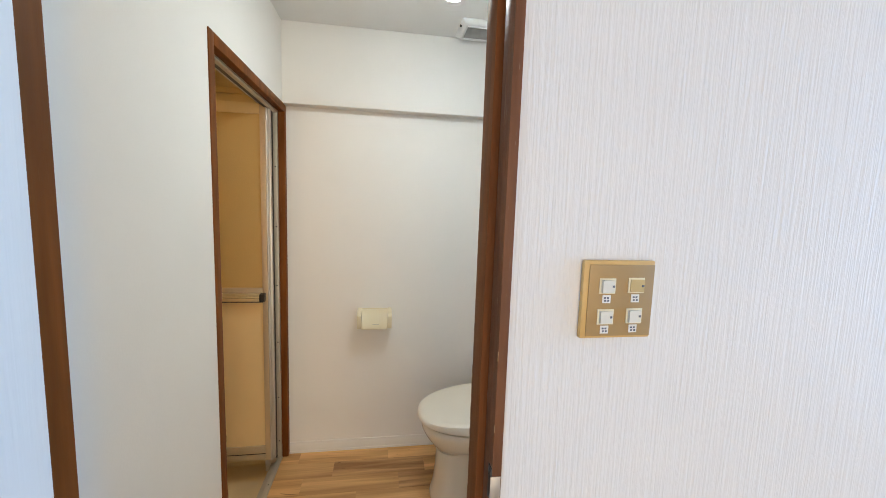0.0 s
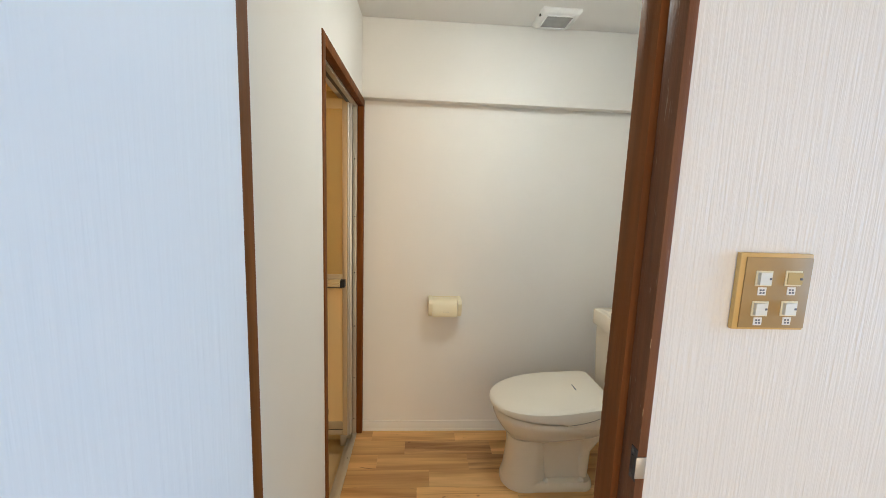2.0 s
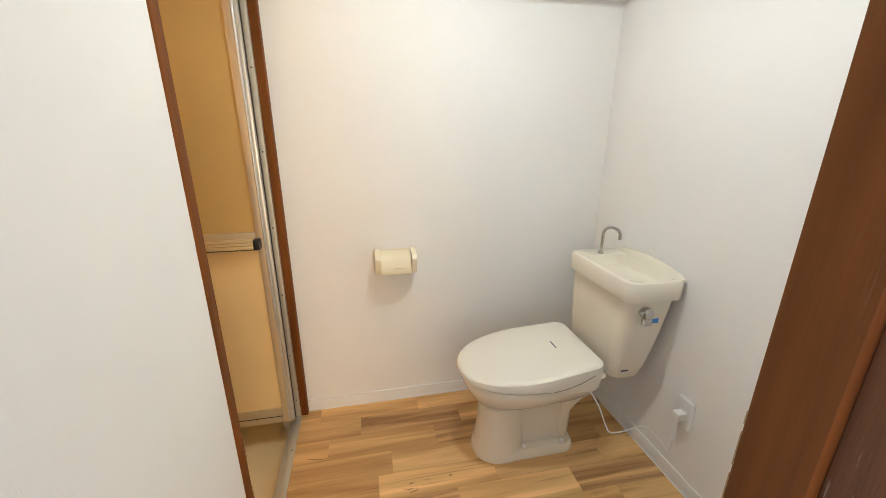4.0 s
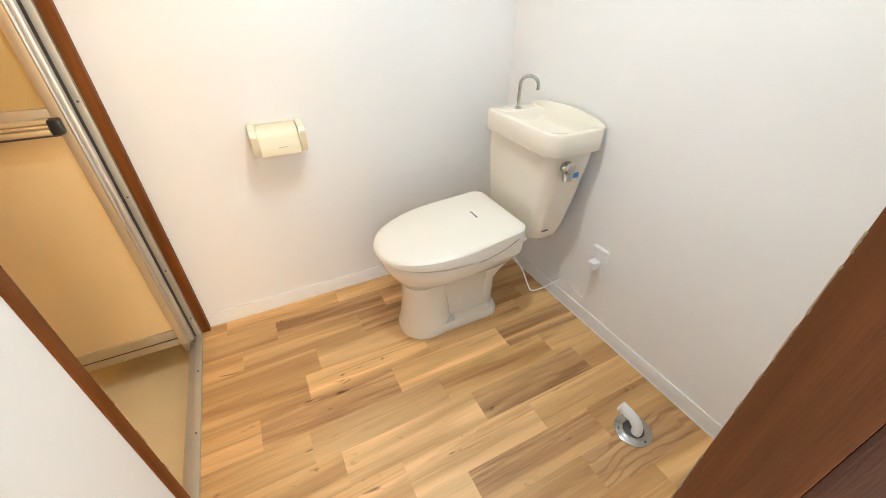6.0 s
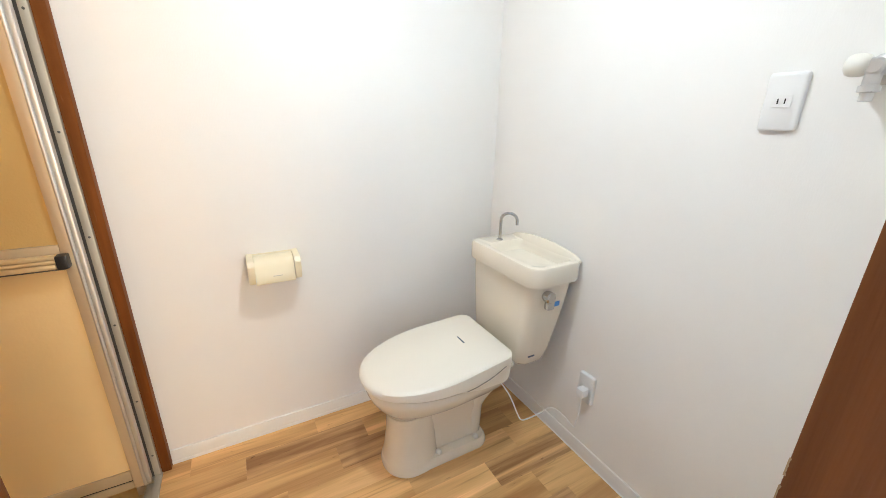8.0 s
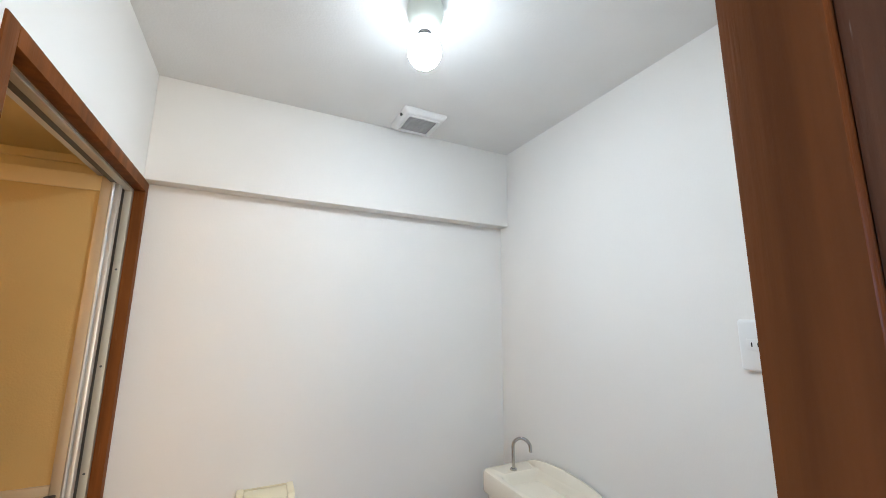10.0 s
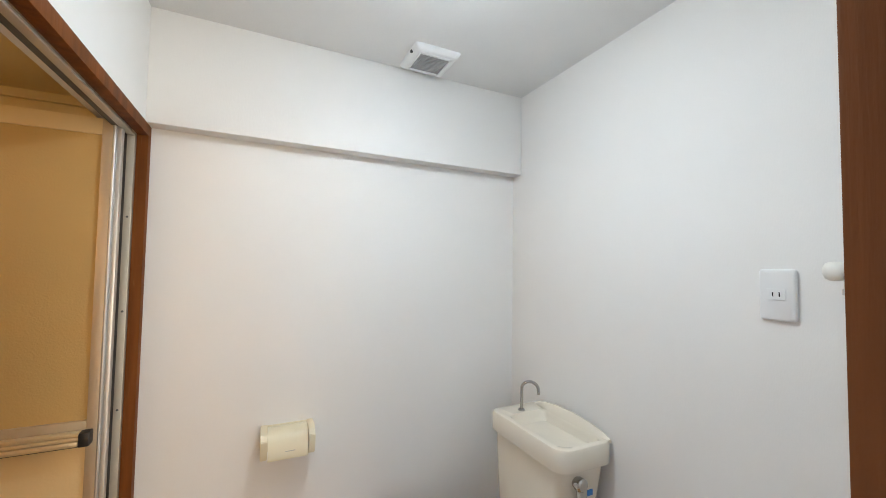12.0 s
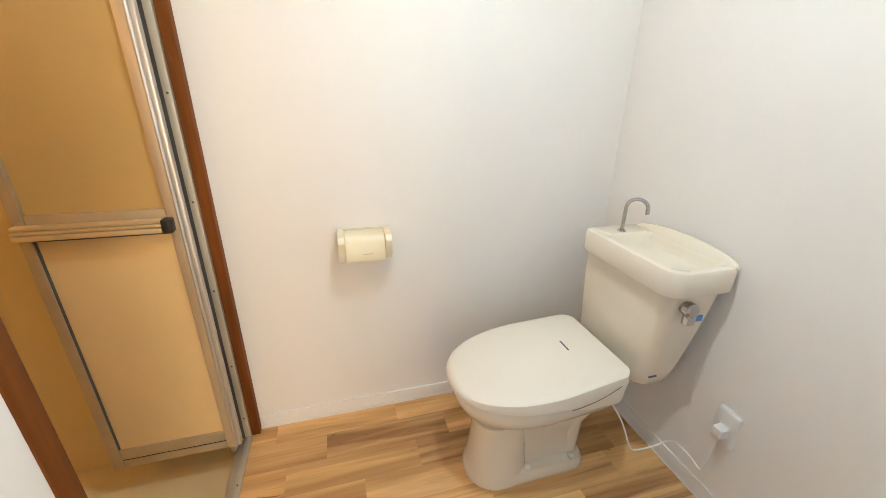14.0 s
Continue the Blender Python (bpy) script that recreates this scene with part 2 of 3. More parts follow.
def tube(bm, pts, r, n=12):
    pts = [Vector(p) for p in pts]
    rings, side = [], None
    for i, p in enumerate(pts):
        d = (pts[min(i + 1, len(pts) - 1)] - pts[max(i - 1, 0)]).normalized()
        side = (d.orthogonal() if side is None else side - d * side.dot(d)).normalized()
        up = d.cross(side)
        rr = r[i] if isinstance(r, (list, tuple)) else r
        rings.append([p + rr * (math.cos(2 * math.pi * k / n) * side + math.sin(2 * math.pi * k / n) * up) for k in range(n)])
    return loft(bm, rings)


def spline(pts, steps=8):
    """A smooth line through the points."""
    p = [Vector(q) for q in pts]
    p = [2 * p[0] - p[1], *p, 2 * p[-1] - p[-2]]
    out = []
    for a, b, c, d in zip(p, p[1:], p[2:], p[3:]):
        for k in range(steps):
            s = k / steps
            out.append(0.5 * (2 * b + (c - a) * s + (2 * a - 5 * b + 4 * c - d) * s * s + (3 * b - a - 3 * c + d) * s ** 3))
    return out + [p[-2]]


def rounded(cx, cy, hx, hy, r, z, n=6):
    """A rounded rectangle in the plane z; r: the radius, or four radii from (+x, +y) on, anticlockwise."""
    rs = r if isinstance(r, (list, tuple)) else (r,) * 4
    out = []
    for k, (sx, sy) in enumerate(((1, 1), (-1, 1), (-1, -1), (1, -1))):
        q = rs[k]
        for i in range(n + 1):
            a = math.pi / 2 * (k + i / n)
            out.append(Vector((cx + sx * (hx - q) + q * math.cos(a), cy + sy * (hy - q) + q * math.sin(a), z)))
    return out


def finish(name, bm, material, smooth=True):
    bmesh.ops.recalc_face_normals(bm, faces=bm.faces)
    me = bpy.data.meshes.new(name)
    bm.to_mesh(me)
    bm.free()
    me.materials.append(material)
    if smooth:
        me.polygons.foreach_set("use_smooth", [True] * len(me.polygons))
        me.set_sharp_from_angle(angle=radians(38))
    return new(name, me)


def part(name, bm, material, parent, label=""):
    ob = finish(name, bm, material)
    ob.parent = parent
    return tagged(ob, label)


def thing(name, label, category, group="", kind="", at=(0, 0, 0)):
    ob = new(name)
    ob.location = at
    ob.empty_display_size = 0.05
    return tagged(ob, label, category, group, kind)


def structure(name, bm, material, label, category):
    return tagged(finish(name, bm, material), label, category, kind="structure")


def B(*a, **k):
    return box(bmesh.new(), *a, **k)


# ---- plan ----
WEST, EAST, HEIGHT = -1.438, 0.006, 2.192
SOUTH_IN, SOUTH_OUT = -1.457, -1.522
BEAM_Y, BEAM_Z = -0.063, 1.819
BATH_Y0, BATH_TOP = -0.849, 1.821      # outer size of the bath door's wooden frame
LEFT_JAMB, RIGHT_JAMB = -1.402, -0.802               # clear opening of the entrance
HEAD = 1.985

structure("wall_north", B(-1.56, 0.12, 0.0, 0.12, -0.1, 2.4), WALLPAPER, "white papered wall behind the toilet paper holder", "wall")
structure("wall_beam", B(WEST, EAST, BEAM_Y, 0.0, BEAM_Z, HEIGHT, bevel=0.003), WALLPAPER, "white papered beam along the top of the wall", "beam")
structure("wall_east", B(EAST, 0.12, -1.522, 0.0, -0.1, 2.4), WALLPAPER, "white papered wall behind the toilet tank", "wall")
bm = bmesh.new()
box(bm, -1.56, WEST, -1.4875, BATH_Y0 + 0.004, -0.1, 2.4)
box(bm, -1.56, WEST, BATH_Y0 + 0.004, 0.0, BATH_TOP - 0.004, 2.4)
structure("wall_west", bm, WALLPAPER, "white papered wall beside the bathroom door", "wall")
bm = bmesh.new()
box(bm, -0.775, 0.12, SOUTH_OUT, SOUTH_IN, -0.1, 2.4)
box(bm, -1.56, -0.775, SOUTH_OUT, SOUTH_IN, HEAD + 0.03, 2.4)
box(bm, 0.12, 2.6, SOUTH_OUT, SOUTH_IN, -0.1, 2.4)
structure("wall_south", bm, STREAKED, "white streaked wallpaper wall with the light switches", "wall")
structure("ceiling", B(-1.56, 0.12, -1.5, 0.12, HEIGHT, HEIGHT + 0.1), CEILING, "white papered washroom ceiling", "ceiling")

# room outside the washroom
structure("wall_hall_west", B(-1.53, -1.397, -5.3, -1.478, -0.1, 2.5), SOFTSTREAK, "pale streaked wallpaper wall beside the entrance", "wall")
bm = bmesh.new()
box(bm, 2.6, 2.75, -5.3, -2.75, -0.1, 2.5), box(bm, 2.6, 2.75, -1.65, -1.4, -0.1, 2.5)
box(bm, 2.6, 2.75, -2.75, -1.65, -0.1, 0.25), box(bm, 2.6, 2.75, -2.75, -1.65, 2.2, 2.5)
structure("wall_hall_east", bm, STREAKED, "papered wall with a window", "wall")
bm = bmesh.new()
box(bm, -1.53, -1.3, -5.35, -5.2, -0.1, 2.5), box(bm, 0.6, 2.75, -5.35, -5.2, -0.1, 2.5), box(bm, -1.3, 0.6, -5.35, -5.2, 2.12, 2.5)
structure("wall_hall_south", bm, STREAKED, "unseen papered wall with an opening for the added warm light", "wall")
structure("ceiling_hall", B(-1.53, 2.75, -5.35, -1.5, 2.4, 2.5), CEILING, "white ceiling of the outer room", "ceiling")
structure("floor_hall", B(-1.53, 2.75, -5.35, -1.44, -0.12, -0.002), OUTFLOOR, "brown wooden floor of the outer room", "floor")


def window(name, w, h, m):
    ob = thing(name, "unseen aluminium framed sliding window", "window", kind="structure")
    for x0, x1, z0, z1 in ((0, 0.05, 0, h), (w - 0.05, w, 0, h), (0.05, w - 0.05, 0, 0.05), (0.05, w - 0.05, h - 0.05, h), (w / 2 - 0.025, w / 2 + 0.025, 0.05, h - 0.05)):
        part("window_frame", B(x0, x1, -0.04, 0.04, z0, z1, bevel=0.003), ALU, ob)
    for x0 in (0.05, w / 2 + 0.025):
        p = part("pane", B(x0, x0 + w / 2 - 0.075, -0.003, 0.003, 0.05, h - 0.05), GLASS, ob)
        p.visible_shadow = False
    ob.matrix_world = m


window("window_1", 1.1, 1.95, pose(2.67, -2.75, 0.25, 0, 0, 90))
# unseen window, added around the warm fill lamp
window("added_window", 1.9, 2.12, pose(-1.3, -5.27, 0.0))

# bathroom beyond the folding door
structure("bath_wall_north", B(-2.9, -1.5605, 0.06, 0.16, -0.2, 2.4), BATHWALL, "cream plastic bathroom wall", "wall")
structure("bath_wall_west", B(-3.0, -2.9, -1.5, 0.12, -0.2, 2.4), BATHWALL, "cream plastic bathroom wall", "wall")
structure("bath_wall_south", B(-2.9, -1.56, -1.6, -1.5, -0.2, 2.4), BATHWALL, "cream plastic bathroom wall", "wall")
structure("bath_wall_east", B(-1.59, -1.562, -1.5, BATH_Y0 + 0.03, -0.2, 2.4), BATHWALL, "cream plastic bathroom wall beside the door", "wall")
structure("bath_ceiling", B(-2.9, -1.5605, -1.5, 0.06, 1.90, 2.2), BATHWALL, "cream plastic bathroom ceiling", "ceiling")
structure("bath_floor", B(-2.9, -1.5005, -1.5, 0.06, -0.2, -0.10), BATHFLOOR, "cream bathroom floor", "floor")
structure("bath_cornice", B(-2.9, -1.5605, 0.045, 0.06, 1.872, 1.90, bevel=0.003), BATHWALL, "cream cornice strip under the bathroom ceiling", "trim")
lamp = thing("bath_lamp", "warm white globe lamp on the bathroom ceiling", "ceiling lamp")
bm = bmesh.new()
bmesh.ops.create_uvsphere(bm, u_segments=24, v_segments=14, radius=0.085, matrix=Matrix.Translation((-2.45, -1.05, 1.795)))
part("globe", bm, BATHGLOW, lamp)
bm = bmesh.new()
loft(bm, [rounded(-2.45, -1.05, r, r, r * 0.98, z) for r, z in ((0.075, 1.90), (0.075, 1.88), (0.05, 1.87))])
part("base", bm, WHITE, lamp)

# ---- floor ----
floor = thing("floor", "oak look vinyl plank floor", "floor", kind="structure")
part("subfloor", B(-1.4622, 0.0, -1.47, EAST, -0.1, -0.0035), JOINT, floor)

# ---- baseboards ----
bm = bmesh.new()
box(bm, WEST + 0.004, EAST, -0.008, 0.0, 0.0, 0.062, bevel=0.002), box(bm, WEST + 0.004, -0.008, -0.011, -0.008, 0.0, 0.012, bevel=0.001)
structure("baseboard_north", bm, BASE, "white vinyl baseboard", "baseboard")
bm = bmesh.new()
box(bm, EAST - 0.006, EAST, SOUTH_IN, -0.008, 0.0, 0.062, bevel=0.002), box(bm, EAST - 0.010, EAST - 0.006, SOUTH_IN, -0.012, 0.0, 0.004, bevel=0.001)
structure("baseboard_east", bm, BASE, "white vinyl baseboard", "baseboard")
structure("baseboard_west", B(WEST, WEST + 0.006, -1.43, BATH_Y0, 0.0, 0.062, bevel=0.002), BASE, "white vinyl baseboard", "baseboard")
structure("baseboard_south", B(-0.774, -0.008, SOUTH_IN, SOUTH_IN + 0.008, 0.0, 0.062, bevel=0.002), BASE, "white vinyl baseboard", "baseboard")

# ---- entrance frame ----
def screw(x, y, z, parent, axis):
    bm = bmesh.new()
    m = Matrix.Translation((x, y, z)) @ Matrix.Rotation(radians(90 if axis != "z" else 0), 4, "Y" if axis == "x" else "X")
    bmesh.ops.create_cone(bm, cap_ends=True, segments=10, radius1=0.0036, radius2=0.0026, depth=0.0016, matrix=m)
    part("screw", bm, SEAL_AND_GAP, parent)


door = thing("door_1", "brown stained wooden doorway frame with worn edges", "door frame", kind="structure")
part("left_jamb", B(-1.432, LEFT_JAMB, -1.478, -1.428, 0.0, HEAD, bevel=0.003), BROWN, door)
part("door_stop", B(RIGHT_JAMB, -0.7752, -1.486, -1.432, 0.0, HEAD, bevel=0.002), BROWN_WORN, door, "brown door stop with chipped edge")
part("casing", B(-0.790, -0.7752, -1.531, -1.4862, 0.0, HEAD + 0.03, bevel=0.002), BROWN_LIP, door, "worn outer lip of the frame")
part("head", B(-1.432, -0.7752, -1.486, -1.432, HEAD, HEAD + 0.03, bevel=0.002), BROWN, door)
part("threshold", B(LEFT_JAMB, RIGHT_JAMB, -1.486, -1.432, -0.02, 0.004, bevel=0.002), BROWN, door)
plate = part("strike_plate", B(-0.7912, -0.790, -1.5305, -1.514, 0.912, 0.966, bevel=0.0004), STEEL_DARK, door, "dull steel strike plate")
part("strike_lip", B(-0.7925, -0.777, -1.5325, -1.531, 0.919, 0.955, bevel=0.0005), ALU, plate, "bright worn steel lip")
part("latch_hole", B(-0.7916, -0.7912, -1.523, -1.5165, 0.927, 0.951), DARK, plate)
for z in (0.918, 0.960):
    screw(-0.7914, -1.5205, z, plate, "x")


def chips(name, parent, x, y, spots, dx, dy, seed):
    """Splintered spots of bare wood along an upright edge."""
    rnd = random.Random(seed)
    bm = bmesh.new()
    for z, h in spots:
        n = 7
        rings = []
        for k in range(n + 1):
            s = k / n
            w = (0.0003 + 0.0008 * rnd.random()) * math.sin(math.pi * min(0.97, max(0.03, s))) ** 0.5
            p = Vector((x, y, z + (s - 0.5) * h))
            rings.append([p + Vector((-dx * 0.0002, -dy * 0.0002, 0)), p + Vector((dx * w, -dy * 0.0002, 0)), p + Vector((dx * w, dy * 0.0012, 0)), p + Vector((dx * 0.0012, dy * w, 0)), p + Vector((-dx * 0.0002, dy * w, 0))])
        loft(bm, rings)
    return part(name, bm, RAW, parent, "bare splintered wood")


rnd = random.Random(12)
spots, z = [], 0.08
while z < 1.12:
    h = 0.012 + 0.05 * rnd.random() ** 2
    spots.append((z + h / 2, h))
    z += h + 0.008 + 0.06 * rnd.random() ** 2
chips("chipped_edge", door, RIGHT_JAMB, -1.432, spots, 1, -1, 3)
chips("chipped_lip", door, -0.790, -1.531, [(0.30, 0.012), (0.47, 0.016), (0.72, 0.012), (0.80, 0.008), (1.03, 0.012), (1.14, 0.014)], 1, 1, 5)

# ---- bathroom door: wooden frame, aluminium frame, folding leaves ----
bath = thing("door_2", "brown wooden frame around the bathroom door", "door frame", kind="structure")
F = 0.036
part("near_jamb", B(-1.465, WEST + 0.004, BATH_Y0, BATH_Y0 + F, 0.0, BATH_TOP, bevel=0.003), BROWN, bath)
part("far_jamb", B(-1.465, WEST + 0.004, -0.034, -0.0005, 0.0, BATH_TOP - F, bevel=0.003), BROWN, bath)
part("head", B(-1.465, WEST + 0.004, BATH_Y0 + F, -0.0005, BATH_TOP - F, BATH_TOP, bevel=0.003), BROWN, bath)

chips("chipped_edge", bath, WEST + 0.004, BATH_Y0 + F, [(0.12, 0.02), (0.30, 0.03), (0.42, 0.05), (0.55, 0.03), (0.60, 0.02)], 1, -1, 8)

alu = thing("bathroom_door_frame", "satin aluminium frame of the folding bathroom door", "door frame", kind="structure")
Y0, Y1, ZT = BATH_Y0 + F, -0.034, BATH_TOP - F
part("far_flange", B(-1.4855, -1.4655, Y1 - 0.012, Y1 + 0.02, 0.0, ZT, bevel=0.002), ALU_DULL, alu)
# both channels are coloured dark for the shade in the recess by the flange
part("far_channel", B(-1.507, -1.4855, Y1 - 0.004, Y1 + 0.02, 0.0, ZT), SEAL_AND_GAP, alu)
part("far_post", B(-1.56, -1.507, Y1 - 0.018, Y1 + 0.02, 0.0, ZT, bevel=0.003), ALU, alu)
part("near_flange", B(-1.56, -1.4655, Y0 - 0.0, Y0 + 0.014, 0.0, ZT, bevel=0.002), ALU_DULL, alu)
part("top_flange", B(-1.4855, -1.4655, Y0 + 0.014, Y1 - 0.012, ZT - 0.009, ZT, bevel=0.002), ALU_DULL, alu)
part("top_channel", B(-1.503, -1.4855, Y0 + 0.014, Y1 - 0.012, ZT - 0.006, ZT), SEAL_AND_GAP, alu)
sill = part("sill_track", B(-1.485, -1.4625, Y0, -0.036, -0.06, 0.009, bevel=0.002), ALU_DULL, alu)
part("sill_step", B(-1.515, -1.4855, Y0 + 0.014, -0.05, -0.12, -0.016, bevel=0.002), ALU_DULL, alu)


for z in (0.10, 0.34, 0.637, 0.931, 1.228, 1.52, 1.78):
    screw(-1.4755, Y1 - 0.0126, z, alu, "y")
for y in (-0.25, -0.52, -0.76):
    screw(-1.474, y, 0.0096, alu, "z")


def leaf(parent, x0, x1, y0, y1, z0, z1, front):
    """One leaf of the folding door: aluminium stiles and rails round an upper and a lower panel."""
    body = part("leaf", B(x0, x0 + 0.028, y0, y1, z0, z1, bevel=0.004), LEAFMETAL, parent)
    part("stile", B(x1 - 0.03, x1, y0, y1, z0, z1, bevel=0.005), STILE, body)
    a, b, c = x0 + 0.028, x1 - 0.03, 0.5 * (y0 + y1)
    part("bottom_rail", B(a, b, y0 + 0.003, y1 - 0.003, z0, z0 + 0.03, bevel=0.003), LEAFMETAL, body)
    part("bottom_rail", B(a, b, y0 + 0.003, y1 - 0.003, z0 + 0.035, z0 + 0.075, bevel=0.003), LEAFMETAL, body)
    part("top_rail", B(a, b, y0 + 0.006, y1 - 0.006, z1 - 0.048, z1, bevel=0.003), BATHWALL, body)
    part("middle_rail", B(a, b, y0 + 0.003, y1 - 0.003, 0.865, 0.934, bevel=0.004), LEAFMETAL, body)
    part("upper_panel", B(a - 0.004, b + 0.004, c - 0.003, c + 0.003, 0.934, z1 - 0.048), AMBER, body, "amber frosted plastic panel")
    part("lower_panel", B(a - 0.004, b + 0.004, c - 0.003, c + 0.003, z0 + 0.07, 0.865), CREAMPANEL, body, "cream plastic panel")
    if front:
        for g0, g1, h0, h1 in ((a, b, 0.8615, 0.8648), (a, a + 0.0033, z0 + 0.0785, 0.8615)):
            part("gasket", B(g0, g1, y0 + 0.004, c, h0, h1), SEAL_AND_GAP, body)
        # black strip stands in for the shade in the slit between the rails
        part("rail_gap", B(a, b, y0 + 0.006, y1 - 0.006, z0 + 0.030, z0 + 0.035), DARK, body)
        bar = part("handle_bar", B(x0 + 0.005, x1 - 0.037, y0 - 0.030, y0 + 0.001, 0.874, 0.889, bevel=0.005), GOLD, body, "champagne metal handle bar")
        part("handle_ridge", B(x0 + 0.005, x1 - 0.037, y0 - 0.027, y0 + 0.001, 0.8905, 0.899, bevel=0.003), GOLD, body)
        part("handle_ridge", B(x0 + 0.005, x1 - 0.037, y0 - 0.022, y0 + 0.001, 0.9005, 0.91, bevel=0.003), GOLD, body)
        part("end_cap", B(x1 - 0.0365, x1 - 0.012, y0 - 0.031, y0 + 0.002, 0.872, 0.911, bevel=0.005), DARK, body, "black plastic end cap")


folding = thing("folding_door", "folding bathroom door with amber panels, folded open", "door")
leaf(folding, -1.866, -1.495, -0.118, -0.090, 0.045, 1.797, True)
leaf(folding, -1.862, -1.499, -0.086, -0.058, 0.045, 1.797, False)
part("hinge_profile", B(-1.4945, -1.479, -0.113, -0.088, 0.045, 1.797, bevel=0.005), ALU, folding)
bm = bmesh.new()
tube(bm, [(-1.4955, -0.116, 0.045), (-1.4955, -0.116, 1.797)], 0.0045, 12)
part("hinge_bead", bm, ALU, folding)


# ---- toilet ----
TC = -0.383


def dee(u0, u1, hw, z, back=0.05, slope=0.0, n=2.25, c=TC, x_wide=0.44):
    """The outline of a toilet seat at height z: flat at the back (u0 from the wall), round in front (u1)."""
    pts = []
    um = u0 + (u1 - u0) * x_wide
    for i in range(33):
        a = -math.pi / 2 + math.pi * i / 32
        ca, sa = math.cos(a), math.sin(a)
        u = um + (u1 - um) * abs(ca) ** (2 / n)
        v = hw * math.copysign(abs(sa) ** (2 / n), sa)
        pts.append((u, v))
    hb = hw * 0.94
    for i in range(1, 6):
        a = math.pi / 2 * i / 6
        pts.append((u0 + back - back * math.sin(a), hb - back + back * math.cos(a)))
    for i in range(5, 0, -1):
        a = math.pi / 2 * i / 6
        pts.append((u0 + back - back * math.sin(a), -(hb - back + back * math.cos(a))))
    return [Vector((-u, c + v, z + slope * (0.78 - u))) for u, v in pts]


toilet = thing("toilet", "ivory ceramic toilet with closed lid and hand-wash tank", "toilet")
bm = bmesh.new()
rings = [rounded(-cu, TC, hl, hw, min(hl, hw) * 0.93, z, 10) for cu, hl, hw, z in (
    (0.603, 0.113, 0.106, 0.0), (0.603, 0.114, 0.107, 0.010), (0.602, 0.109, 0.101, 0.03), (0.600, 0.102, 0.091, 0.08), (0.598, 0.096, 0.080, 0.16), (0.595, 0.097, 0.077, 0.225), (0.594, 0.102, 0.080, 0.255))]
loft(bm, rings)
pedestal = part("pedestal", bm, IVORY, toilet)
bm = bmesh.new()
loft(bm, [dee(0.44, 0.672, 0.066, 0.225), dee(0.41, 0.686, 0.080, 0.25), dee(0.36, 0.710, 0.112, 0.278), dee(0.31, 0.733, 0.144, 0.310), dee(0.27, 0.752, 0.167, 0.343),
          dee(0.255, 0.763, 0.179, 0.368), dee(0.249, 0.765, 0.182, 0.388), dee(0.252, 0.759, 0.177, 0.40)])
part("bowl", bm, IVORY, toilet)
bm = bmesh.new()
loft(bm, [rounded(-0.500, TC, hu, hw, (0.055, hw * 0.94, hw * 0.94, 0.055), z, 10) for hu, hw, z in ((0.214, 0.103, 0.0), (0.216, 0.105, 0.010), (0.213, 0.102, 0.030), (0.206, 0.095, 0.042), (0.190, 0.068, 0.046))])
loft(bm, [rounded(-cu, TC, hu, hw, 0.03, z) for cu, hu, hw, z in ((0.44, 0.130, 0.062, 0.03), (0.44, 0.128, 0.060, 0.15), (0.42, 0.155, 0.074, 0.24), (0.40, 0.18, 0.1, 0.30))])
loft(bm, [rounded(-cu, TC, hu, hw, 0.03, z) for cu, hu, hw, z in ((0.335, 0.035, 0.062, 0.03), (0.333, 0.036, 0.070, 0.2), (0.30, 0.06, 0.105, 0.31), (0.262, 0.07, 0.12, 0.385))])
part("trap", bm, IVORY, toilet)
for u in (0.515, 0.345):
    for s in (-1, 1):
        bm = bmesh.new()
        bmesh.ops.create_uvsphere(bm, u_segments=12, v_segments=8, radius=0.012, matrix=Matrix.Translation((-u, TC + s * 0.080, 0.046)) @ Matrix.Diagonal((1, 1, 1.2, 1)))
        part("bolt_cap", bm, WARMWHITE, toilet)
SL = 0.10
bm = bmesh.new()
loft(bm, [dee(0.266, 0.738, 0.155, 0.395), dee(0.263, 0.741, 0.158, 0.399), dee(0.263, 0.741, 0.158, 0.414), dee(0.266, 0.738, 0.155, 0.418)])
part("seat", bm, LIDWHITE, toilet, "ivory plastic seat")
bm = bmesh.new()
loft(bm, [dee(0.262, 0.770, 0.184, 0.4185), dee(0.251, 0.781, 0.194, 0.4200), dee(0.248, 0.784, 0.197, 0.430, slope=SL * 0.5), dee(0.250, 0.782, 0.195, 0.440, slope=SL),
          dee(0.256, 0.774, 0.188, 0.4465, slope=SL), dee(0.266, 0.762, 0.178, 0.4495, slope=SL), dee(0.30, 0.68, 0.13, 0.453, slope=SL), dee(0.42, 0.56, 0.05, 0.454, slope=SL)])
lid = part("lid", bm, LIDWHITE, toilet, "ivory plastic lid, closed")
bm = bmesh.new()
box(bm, -0.386, -0.380, TC - 0.026, TC + 0.026, 0.4915, 0.4942, bevel=0.0006)
part("lid_mark", bm, INK, lid)
# body of the washing seat, behind the lid
bm = bmesh.new()
loft(bm, [rounded(-(u0 + u1) / 2, TC, (u1 - u0) / 2, hy, (0.045, 0.004, 0.004, 0.045), z) for u0, u1, hy, z in (
    (0.266, 0.36, 0.168, 0.378), (0.258, 0.40, 0.179, 0.384), (0.256, 0.45, 0.182, 0.397), (0.255, 0.53, 0.183, 0.421), (0.255, 0.53, 0.183, 0.430), (0.258, 0.48, 0.181, 0.446))])
part("seat_body", bm, LIDWHITE, toilet, "ivory plastic body of the washing seat")
